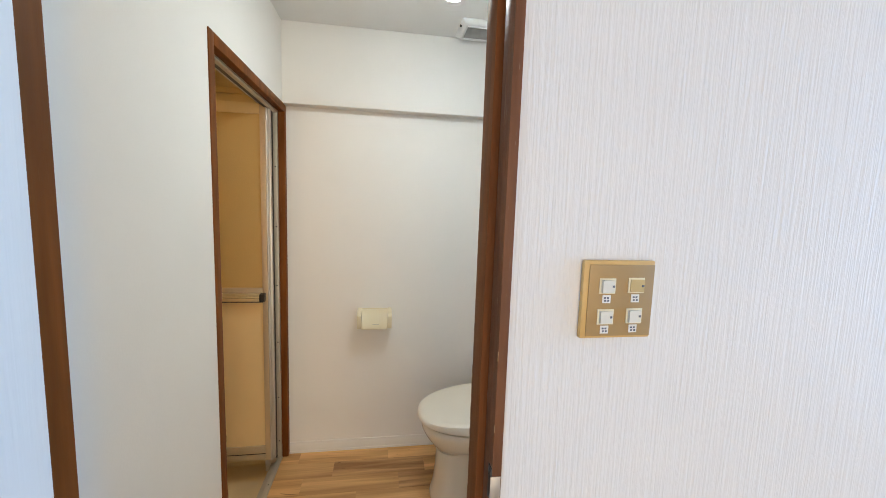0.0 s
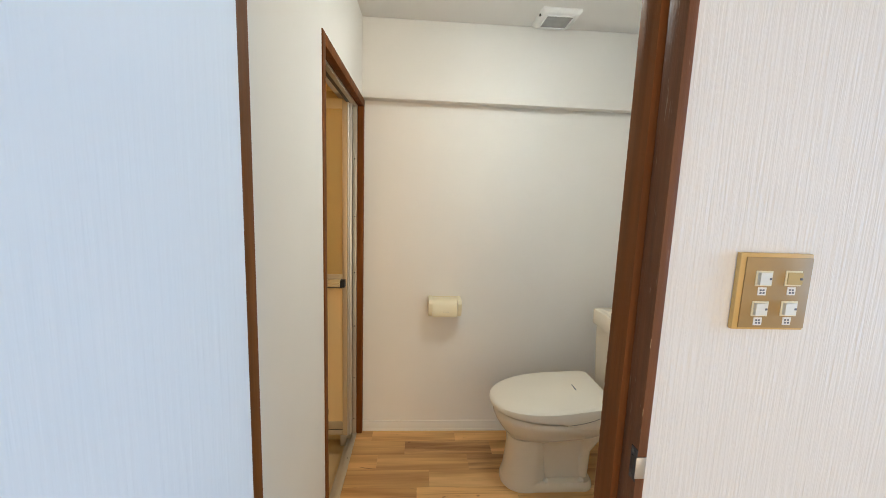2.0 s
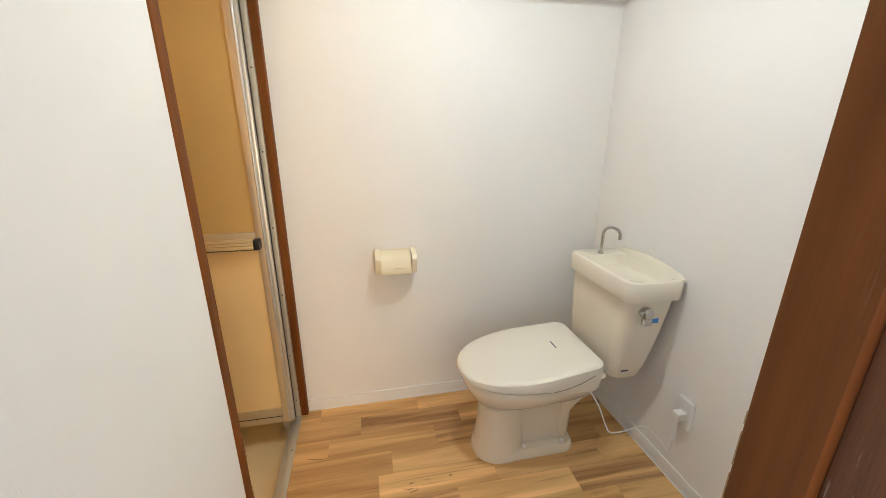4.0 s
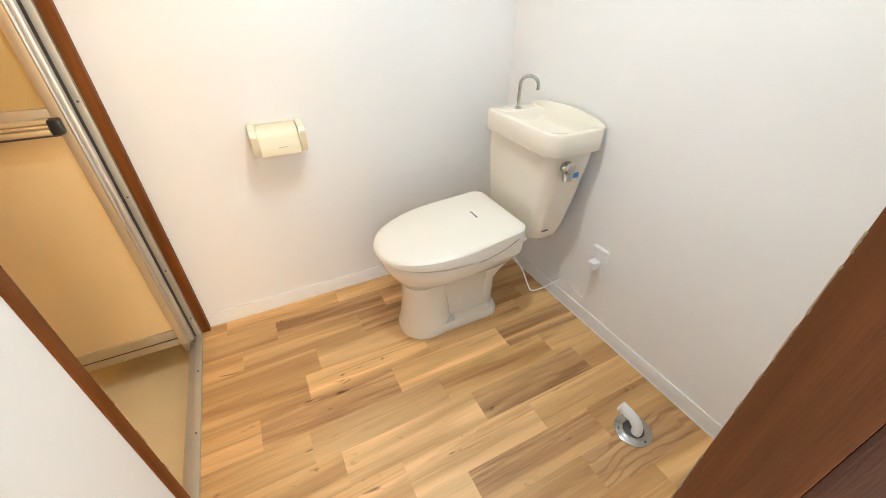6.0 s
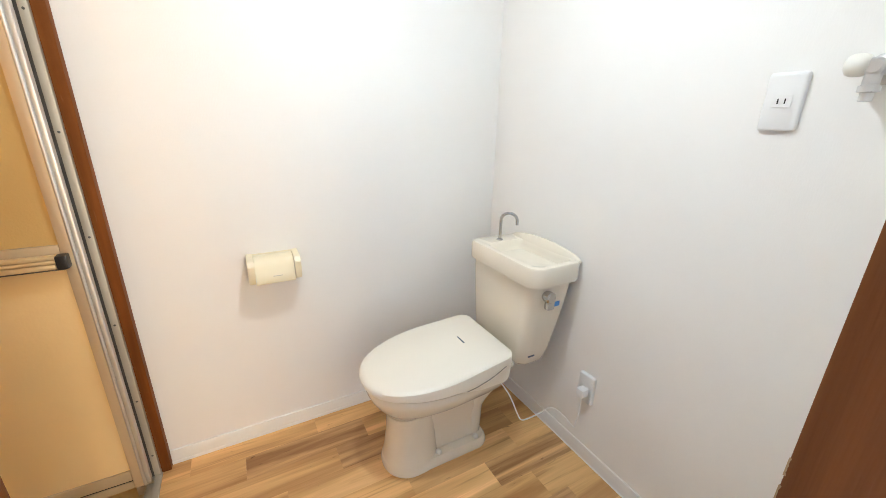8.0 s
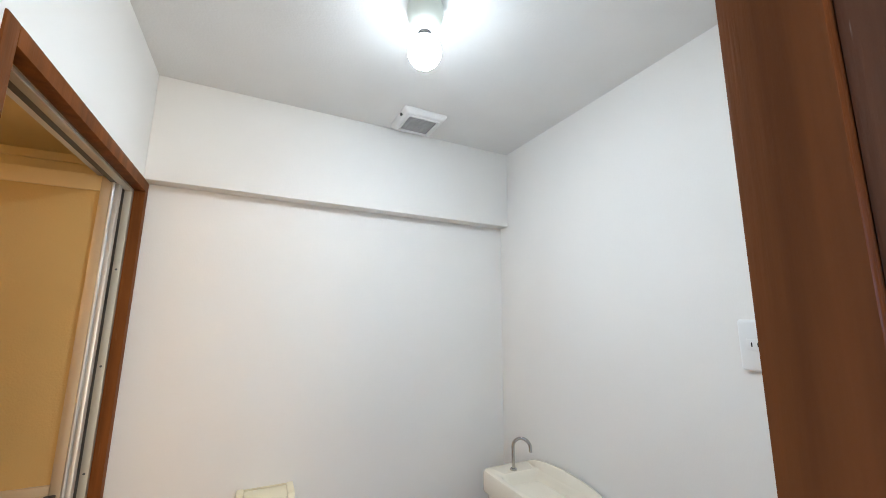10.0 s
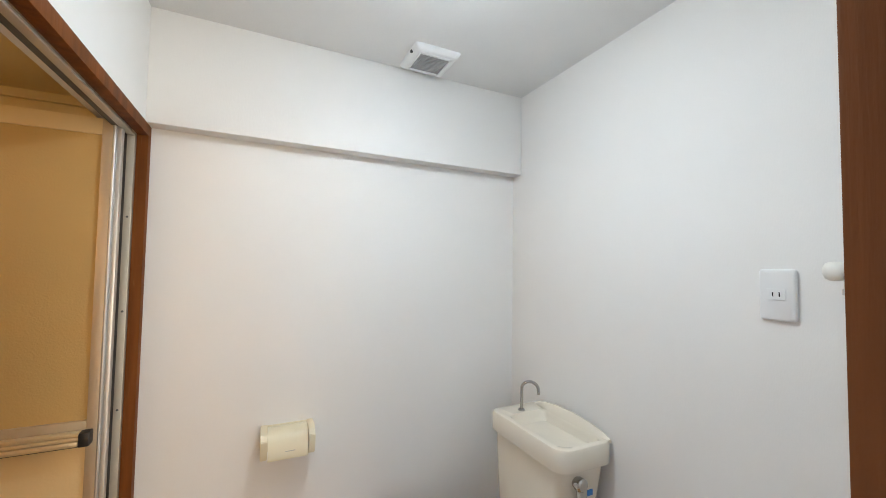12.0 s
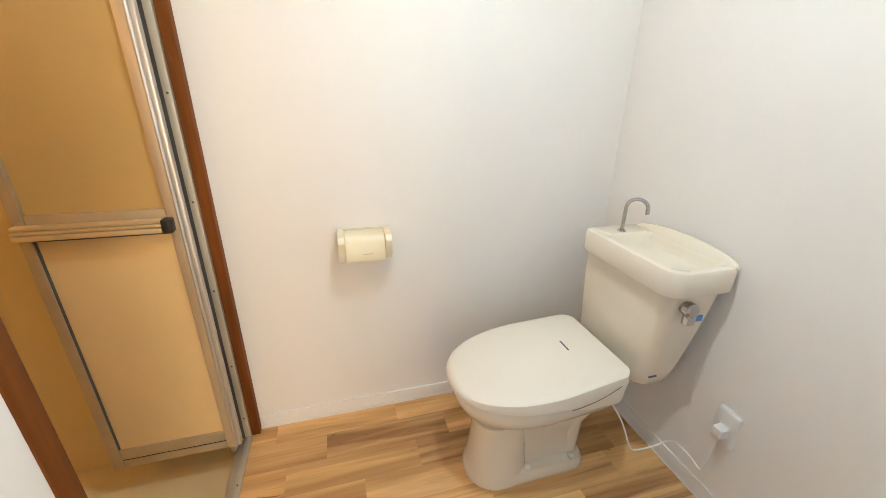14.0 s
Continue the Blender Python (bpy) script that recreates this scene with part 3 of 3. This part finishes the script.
for s in (-1, 1):
    bm = bmesh.new()
    tube(bm, spline([(-0.47, TC + s * 0.1965, 0.417), (-0.42, TC + s * 0.1955, 0.424), (-0.36, TC + s * 0.193, 0.440), (-0.302, TC + s * 0.1885, 0.464)]), 0.0010, 6)
    part("seam", bm, SEAL_AND_GAP, lid)

bm = bmesh.new()
loft(bm, [rounded(-(a + b) / 2, c, (b - a) / 2, hw, (0.02, r * 0.55, r, 0.02), z, 8) for a, b, c, hw, r, z in (
    (0.11, 0.16, -0.362, 0.11, 0.02, 0.372), (0.092, 0.182, -0.357, 0.151, 0.04, 0.378), (0.074, 0.192, -0.357, 0.166, 0.045, 0.395), (0.058, 0.196, -0.360, 0.173, 0.05, 0.45), (0.037, 0.203, -0.367, 0.182, 0.05, 0.58),
    (0.026, 0.210, -0.375, 0.190, 0.05, 0.70), (0.02, 0.212, -0.380, 0.193, 0.05, 0.78))])
part("tank", bm, IVORY, toilet)
bm = bmesh.new()
BY, BH = -0.393, 0.206
outline = [rounded(-0.121, BY, 0.115 + d, BH + d, (0.012, 0.03, 0.052, 0.035), z, 8) for d, z in ((-0.006, 0.772), (-0.002, 0.774), (0.0, 0.779), (0.0, 0.842), (-0.004, 0.850), (-0.009, 0.852))]
inner = [rounded(cx, cy, hx, hy, [q * min(1, hx / 0.089) for q in (0.02, 0.035, 0.05, 0.03)], z, 8) for cx, cy, hx, hy, z in (
    (-0.121, -0.424, 0.092, 0.152, 0.852), (-0.121, -0.424, 0.0885, 0.1475, 0.848), (-0.119, -0.424, 0.084, 0.142, 0.834), (-0.116, -0.424, 0.073, 0.126, 0.814), (-0.112, -0.424, 0.045, 0.075, 0.810), (-0.11, -0.424, 0.012, 0.02, 0.808))]
loft(bm, outline + inner)
basin = part("tank_basin", bm, IVORY, toilet, "ivory ceramic hand-wash basin lid")
bm = bmesh.new()
lip = []
for i in range(25):
    s = i / 24
    y = BY + BH - 0.012 - s * (2 * BH - 0.024)
    h = 0.852 + 0.033 * math.sin(math.pi * min(1, max(0, s))) ** 0.6
    lip.append([Vector((-0.004, y, 0.84)), Vector((-0.006, y, h - 0.004)), Vector((-0.010, y, h)), Vector((-0.018, y, h)), Vector((-0.024, y, h - 0.005)), Vector((-0.034, y, 0.84))])
loft(bm, lip)
part("splash_lip", bm, IVORY, basin)
bm = bmesh.new()
tube(bm, [(-0.126, -0.252, 0.852 + k * 0.0225) for k in range(5)] + [(-0.126 + 0.0245 * (1 - math.cos(a)), -0.252 - 0.022 * (1 - math.cos(a)), 0.942 + 0.033 * math.sin(a)) for a in [math.pi * k / 14 for k in range(1, 15)]]
     + [(-0.0765, -0.2965, 0.925)], 0.0065, 14)
spout = part("spout", bm, CHROME, toilet, "curved chrome spout")
bm = bmesh.new()
loft(bm, [rounded(-0.126, -0.252, r, r, r * 0.98, z, 5) for r, z in ((0.014, 0.852), (0.014, 0.855), (0.010, 0.859))])
part("spout_collar", bm, CHROME, spout)
bm = bmesh.new()
tube(bm, [(-0.145, -0.550, 0.726), (-0.145, -0.576, 0.726), (-0.145, -0.578, 0.726), (-0.145, -0.596, 0.726), (-0.145, -0.601, 0.726)], [0.019, 0.019, 0.023, 0.023, 0.017], 20)
lever = part("flush_lever", bm, CHROME, toilet, "chrome flush lever")
part("lever_arm", B(-0.158, -0.126, -0.599, -0.577, 0.676, 0.716, bevel=0.006), CHROME, lever)
part("tag", B(-0.126, -0.097, -0.592, -0.589, 0.684, 0.703), BLUE, lever, "blue paper tag")
bm = bmesh.new()
tube(bm, [(-0.055, -0.548, 0.752), (-0.055, -0.5675, 0.752), (-0.055, -0.569, 0.752)], [0.012, 0.012, 0.009], 14)
part("side_plug", bm, IVORY, toilet)
part("maker_mark", B(-0.165, -0.135, -0.5345, -0.531, 0.432, 0.437), INK, toilet, "small grey mark")
toilet.scale = (1.0, 1.0, 0.945)

# ---- power cord of the seat ----
cord = thing("power_cord", "white power cord plugged into the wall socket", "cord")
bm = bmesh.new()
tube(bm, spline([(-0.315, -0.545, 0.372), (-0.275, -0.572, 0.300), (-0.240, -0.585, 0.212), (-0.222, -0.590, 0.180), (-0.190, -0.595, 0.177), (-0.143, -0.600, 0.185), (-0.100, -0.606, 0.199), (-0.068, -0.617, 0.188), (-0.045, -0.648, 0.163),
                 (-0.033, -0.680, 0.141), (-0.031, -0.687, 0.152), (-0.030, -0.692, 0.200), (-0.030, -0.695, 0.262), (-0.030, -0.695, 0.310)]), 0.0026, 8)
part("cable", bm, WHITE, cord)
part("plug", B(-0.046, -0.0125, -0.711, -0.679, 0.301, 0.331, bevel=0.005), WHITE, cord)


# ---- wall sockets ----
def socket(y, z, label, w=0.07, h=0.12):
    ob = thing("wall_socket", label, "socket", group="white wall sockets")
    bm = bmesh.new()
    hw, hh = w / 2, h / 2
    rings = []
    for d, x in ((0.0, EAST), (0.0, -0.003), (-0.002, -0.006), (-0.005, -0.0075)):
        rings.append([Vector((x, y + p.x, z + p.y)) for p in rounded(0, 0, hw + d, hh + d, 0.007, 0, 5)])
    loft(bm, rings)
    part("plate", bm, WHITE, ob)
    part("insert", B(-0.0095, -0.0075, y - 0.018, y + 0.018, z - 0.012, z + 0.014, bevel=0.001), WHITE, ob)
    for s in (-1, 1):
        part("slot", B(-0.0099, -0.0094, y + s * 0.0065 - 0.0013, y + s * 0.0065 + 0.0013, z - 0.004, z + 0.0065), DARK, ob)
    return ob


socket(-1.056, 1.328, "white double-pole wall socket, empty, high on the wall")
socket(-0.688, 0.317, "white wall socket near the baseboard with a plug in it")

# ---- washing machine tap ----
tap = thing("water_tap", "chrome washing machine tap with ivory handle", "tap")
TAPY, TZ = -1.198, 1.381
bm = bmesh.new()
tube(bm, [(EAST, TAPY, TZ), (-0.004, TAPY, TZ), (-0.008, TAPY, TZ), (-0.010, TAPY, TZ)], [0.028, 0.028, 0.024, 0.016], 20)
part("wall_flange", bm, SATIN, tap)
bm = bmesh.new()
tube(bm, [(-0.008, TAPY, TZ), (-0.03, TAPY, TZ), (-0.034, TAPY, TZ), (-0.060, TAPY, TZ), (-0.064, TAPY, TZ)], [0.012, 0.012, 0.015, 0.015, 0.011], 18)
tube(bm, [(-0.05, TAPY, TZ - 0.01), (-0.05, TAPY, TZ - 0.03), (-0.05, TAPY, TZ - 0.032), (-0.05, TAPY, TZ - 0.042), (-0.05, TAPY, TZ - 0.044), (-0.05, TAPY, TZ - 0.058)], [0.012, 0.012, 0.0155, 0.0155, 0.010, 0.0095], 18)
part("body", bm, SATIN, tap)
bm = bmesh.new()
tube(bm, [(-0.052, TAPY + d, TZ + 0.004) for d in (0.006, 0.010, 0.016, 0.024, 0.032, 0.038, 0.041, 0.042)], [0.012, 0.0165, 0.0192, 0.0200, 0.0192, 0.0160, 0.0105, 0.004], 20)
part("handle", bm, WARMWHITE, tap, "ivory plastic knob")

# ---- floor drain of the washing machine ----
drain = thing("floor_drain", "chrome floor drain with a white elbow pipe", "drain")
DX, DY = -0.208, -1.142
bm = bmesh.new()
loft(bm, [rounded(DX, DY, r, r, r * 0.985, z, 10) for r, z in ((0.058, 0.0), (0.058, 0.003), (0.052, 0.006), (0.040, 0.0075), (0.037, 0.010), (0.033, 0.010), (0.030, 0.007))])
flange = part("flange", bm, CHROME, drain)
bm = bmesh.new()
tube(bm, spline([(DX - 0.002, DY - 0.012, 0.006), (DX - 0.002, DY - 0.01, 0.03), (DX - 0.004, DY + 0.008, 0.052), (DX - 0.012, DY + 0.035, 0.066), (DX - 0.018, DY + 0.055, 0.074)], 5), 0.0165, 18)
part("elbow", bm, WHITE, drain, "white plastic elbow")
for k, s in enumerate((0.03, 0.042, 0.053)):
    bm = bmesh.new()
    q = Vector((DX - 0.010 - 0.0045 * k, DY + s, 0.063 + 0.0045 * k))
    d = Vector((-0.3, 0.9, 0.36)).normalized()
    tube(bm, [q - d * 0.003, q - d * 0.001, q + d * 0.001, q + d * 0.003], [0.0165, 0.0182, 0.0182, 0.0165], 18)
    part("ridge", bm, WHITE, drain)
bm = bmesh.new()
loft(bm, [rounded(DX, DY, r, r, r * 0.985, z, 10) for r, z in ((0.0300, 0.0070), (0.0300, 0.0085), (0.0265, 0.0085))], cap=(True, True))
part("seal_ring", bm, SEAL_AND_GAP, drain)
for a in (0.5, 2.6, 4.7):
    screw(DX + 0.047 * math.cos(a), DY + 0.047 * math.sin(a), 0.0072, flange, "z")

# ---- paper holder ----
holder = thing("paper_holder", "yellowed cream plastic toilet paper holder", "paper holder")
PX0, PX1, PZ0, PZ1 = -1.079, -0.902, 0.704, 0.803
part("back_plate", B(PX0 + 0.004, PX1 - 0.004, -0.006, 0.0, PZ0 + 0.004, PZ1 - 0.002, bevel=0.002), CREAM, holder)
for x0, x1 in ((PX0, PX0 + 0.022), (PX1 - 0.022, PX1)):
    bm = bmesh.new()
    prof = [(0.0, PZ1), (-0.055, PZ1), (-0.082, PZ1 - 0.006), (-0.095, PZ1 - 0.022), (-0.095, PZ1 - 0.060), (-0.082, PZ0 + 0.010), (-0.06, PZ0), (0.0, PZ0)]
    loft(bm, [[Vector((x, y, z)) for y, z in prof] for x in (x0, x1)])
    bmesh.ops.bevel(bm, geom=list(bm.edges), offset=0.002, segments=2, affect="EDGES")
    part("cheek", bm, CREAM, holder)
bm = bmesh.new()
arc = [(-0.012, PZ1 - 0.005), (-0.035, PZ1 - 0.004), (-0.058, PZ1 - 0.008), (-0.072, PZ1 - 0.016), (-0.080, PZ1 - 0.032), (-0.087, PZ1 - 0.056), (-0.091, PZ0 + 0.020), (-0.089, PZ0 + 0.006), (-0.080, PZ0 + 0.002)]
prof = arc + [(y + 0.003, z - 0.001) for y, z in arc[::-1]]
loft(bm, [[Vector((x, y, z)) for y, z in prof] for x in (PX0 + 0.0235, PX1 - 0.0235)])
cover = part("cover", bm, CREAM, holder, "curved cream cover")
part("cover_mark", B(-1.0, -0.968, -0.0900, -0.0868, 0.735, 0.7375), ALU_DULL, cover)

# ---- light switches ----
panel = thing("switch_panel", "tan four switch panel with a yellowed plastic rim", "light switch")
SX0, SX1, SZ0, SZ1 = -0.667, -0.553, 1.164, 1.281
part("rim", B(SX0, SX1, -1.531, SOUTH_OUT, SZ0, SZ1, bevel=0.003), SWITCH_RIM, panel)
part("face_plate", B(SX0 + 0.008, SX1 - 0.002, -1.533, -1.531, SZ0 + 0.004, SZ1 - 0.006, bevel=0.0008), SWITCH_PLATE, panel)
for i, (cx, cz) in enumerate(((-0.630, 1.2435), (-0.584, 1.2445), (-0.630, 1.1975), (-0.584, 1.1985))):
    part("switch_frame", B(cx - 0.0128, cx + 0.0128, -1.5345, -1.533, cz - 0.0115, cz + 0.0115, bevel=0.0006), CREAM, panel)
    bm = bmesh.new()
    a, d = 0.0102, 0.0090
    ya, yb = (-1.5395, -1.5365) if i != 1 else (-1.5362, -1.5385)
    loft(bm, [[Vector((cx - a, -1.5345, cz + s)), Vector((cx + a, -1.5345, cz + s)), Vector((cx + a, yb, cz + s)), Vector((cx - a, ya, cz + s))] for s in (-d, d)])
    r = part("rocker", bm, ROCKER_TAN if i == 1 else ROCKER, panel)
    part("dot", B(cx + 0.006, cx + 0.009, yb - 0.0012, yb + 0.001, cz - 0.0015, cz + 0.0015), INK, r)
    lab = part("label", B(cx - 0.0065, cx + 0.0065, -1.5337, -1.533, cz - 0.0255, cz - 0.0135), PAPER, panel, "white label with unreadable print")
    for k, (dx, dz) in enumerate(((-0.0025, 0.002), (0.002, 0.002), (-0.002, -0.0022), (0.0028, -0.0022))):
        part("print", B(cx + dx - 0.0016, cx + dx + 0.0014, -1.534, -1.5337, cz - 0.0197 + dz - 0.0013, cz - 0.0197 + dz + 0.0013), INK, lab)

# ---- ceiling lamp ----
LX, LY = -0.742, -0.75
lamp = thing("ceiling_lamp", "bare white bulb in a pale conical ceiling socket, lit", "ceiling lamp")
bm = bmesh.new()
loft(bm, [rounded(LX, LY, r, r, r * 0.985, z, 8) for r, z in ((0.044, HEIGHT), (0.047, HEIGHT - 0.010), (0.048, HEIGHT - 0.026), (0.045, HEIGHT - 0.044), (0.036, HEIGHT - 0.064), (0.026, HEIGHT - 0.080), (0.022, HEIGHT - 0.084))])
part("socket_cone", bm, LAMPBASE, lamp)
bm = bmesh.new()
tube(bm, [(LX, LY, HEIGHT - 0.0835), (LX, LY, HEIGHT - 0.097)], 0.0185, 18)
part("screw_base", bm, STEEL_DARK, lamp)
RB, ZB = 0.043, HEIGHT - 0.137
bm = bmesh.new()
loft(bm, [rounded(LX, LY, r, r, r * 0.985, z, 8) for r, z in [(0.014, HEIGHT - 0.0960)] + [(RB * math.sin(a), ZB + RB * math.cos(a)) for a in (0.34, 0.55, 0.76, 0.97, 1.18, 1.39, 1.6)]], cap=(True, False))
bulb = part("bulb_neck", bm, NECKGLOW, lamp)
bm = bmesh.new()
loft(bm, [rounded(LX, LY, r, r, r * 0.985, z, 8) for r, z in [(RB * math.sin(a), ZB + RB * math.cos(a)) for a in (1.6, 1.75, 1.9, 2.05, 2.2, 2.35)]], cap=(False, False))
part("bulb_globe", bm, BULBGLOW, lamp, "glowing white globe")
bm = bmesh.new()
loft(bm, [rounded(LX, LY, r, r, r * 0.985, z, 8) for r, z in [(RB * math.sin(a), ZB + RB * math.cos(a)) for a in (2.35, 2.5, 2.65, 2.8, 2.95, 3.1)]], cap=(False, True))
part("bulb_tip", bm, TIPGLOW, lamp)

# ---- ventilation grille ----
vent = thing("ventilation_grille", "white square ceiling ventilation grille", "vent")
VX, VY, VH = -0.526, -0.180, 0.092
bm = bmesh.new()
loft(bm, [rounded(VX, VY, h, h, 0.010, HEIGHT - d) for h, d in ((VH, 0.0), (VH, 0.007), (VH - 0.002, 0.010), (VH - 0.009, 0.019), (VH - 0.012, 0.0205), (VH - 0.030, 0.022), (VH - 0.031, 0.012))])
part("frame", bm, WHITE, vent)
for x0, x1, y0, y1 in ((-0.067, 0.067, -0.067, -0.061), (-0.067, 0.067, 0.061, 0.067), (-0.067, -0.061, -0.061, 0.061), (0.061, 0.067, -0.061, 0.061)):
    part("inner_rim", B(VX + x0, VX + x1, VY + y0, VY + y1, HEIGHT - 0.027, HEIGHT - 0.0125, bevel=0.0015), WHITE, vent)
for k in range(12):
    y = VY - 0.0555 + k * 0.0101
    part("slat", B(VX - 0.0605, VX + 0.0605, y - 0.003, y + 0.003, HEIGHT - 0.021, HEIGHT - 0.0125), GRILLE, vent)
part("tab", B(VX - VH - 0.0015, VX - VH + 0.006, VY - 0.045, VY - 0.035, HEIGHT - 0.017, HEIGHT - 0.009), DARK, vent)

# ---- floor planks, each 114 mm wide and 465 mm long ----
random.seed(4)
meshes = {}
ENDS = (-0.908, -1.186, -0.858, -1.06, -0.655, -0.824, -0.685, -0.608, -0.45, -0.75, -0.415, -0.70, -0.52)
DARK_PLANKS = ((1, -0.95), (2, -0.59), (5, -1.04), (5, -0.16), (7, -0.33), (9, -0.5))
SWIRL_PLANKS = ((10, -0.15),)
PALE_PLANKS = ((7, -0.81), (6, -0.9), (8, -0.66), (4, -0.4), (9, -0.95), (3, -0.8))
for row, end in enumerate(ENDS):
    y1 = min(-0.0005, -0.101 - 0.114 * (row - 1))
    y0 = max(-1.47, -0.101 - 0.114 * row)
    if y1 - y0 < 0.004:
        continue
    e = end - 0.4645 * 5
    while e < -0.01:
        a, b = max(e, -1.4622), min(e + 0.4645, EAST - 0.001)
        e += 0.4645
        if b - a < 0.01:
            continue
        g = 0.0001
        near = [(r, x) for r, x in DARK_PLANKS + PALE_PLANKS + SWIRL_PLANKS if r == row and a < x < b]
        tone = PLANK if not near else PLANK_DARK if near[0] in DARK_PLANKS else PLANK_SWIRL if near[0] in SWIRL_PLANKS else PLANK_PALE
        key = (round(b - a, 3), round(y1 - y0, 3), tone.name)
        if key not in meshes:
            bm = B(-(b - a) / 2 + g, (b - a) / 2 - g, -(y1 - y0) / 2 + g, (y1 - y0) / 2 - g, -0.0035, 0.0, bevel=0.0002, seg=1)
            ob = finish("plank", bm, tone, smooth=False)
            meshes[key] = ob.data
        else:
            ob = new("plank", meshes[key])
        ob.location = ((a + b) / 2, (y0 + y1) / 2, 0.0)
        ob.parent = floor
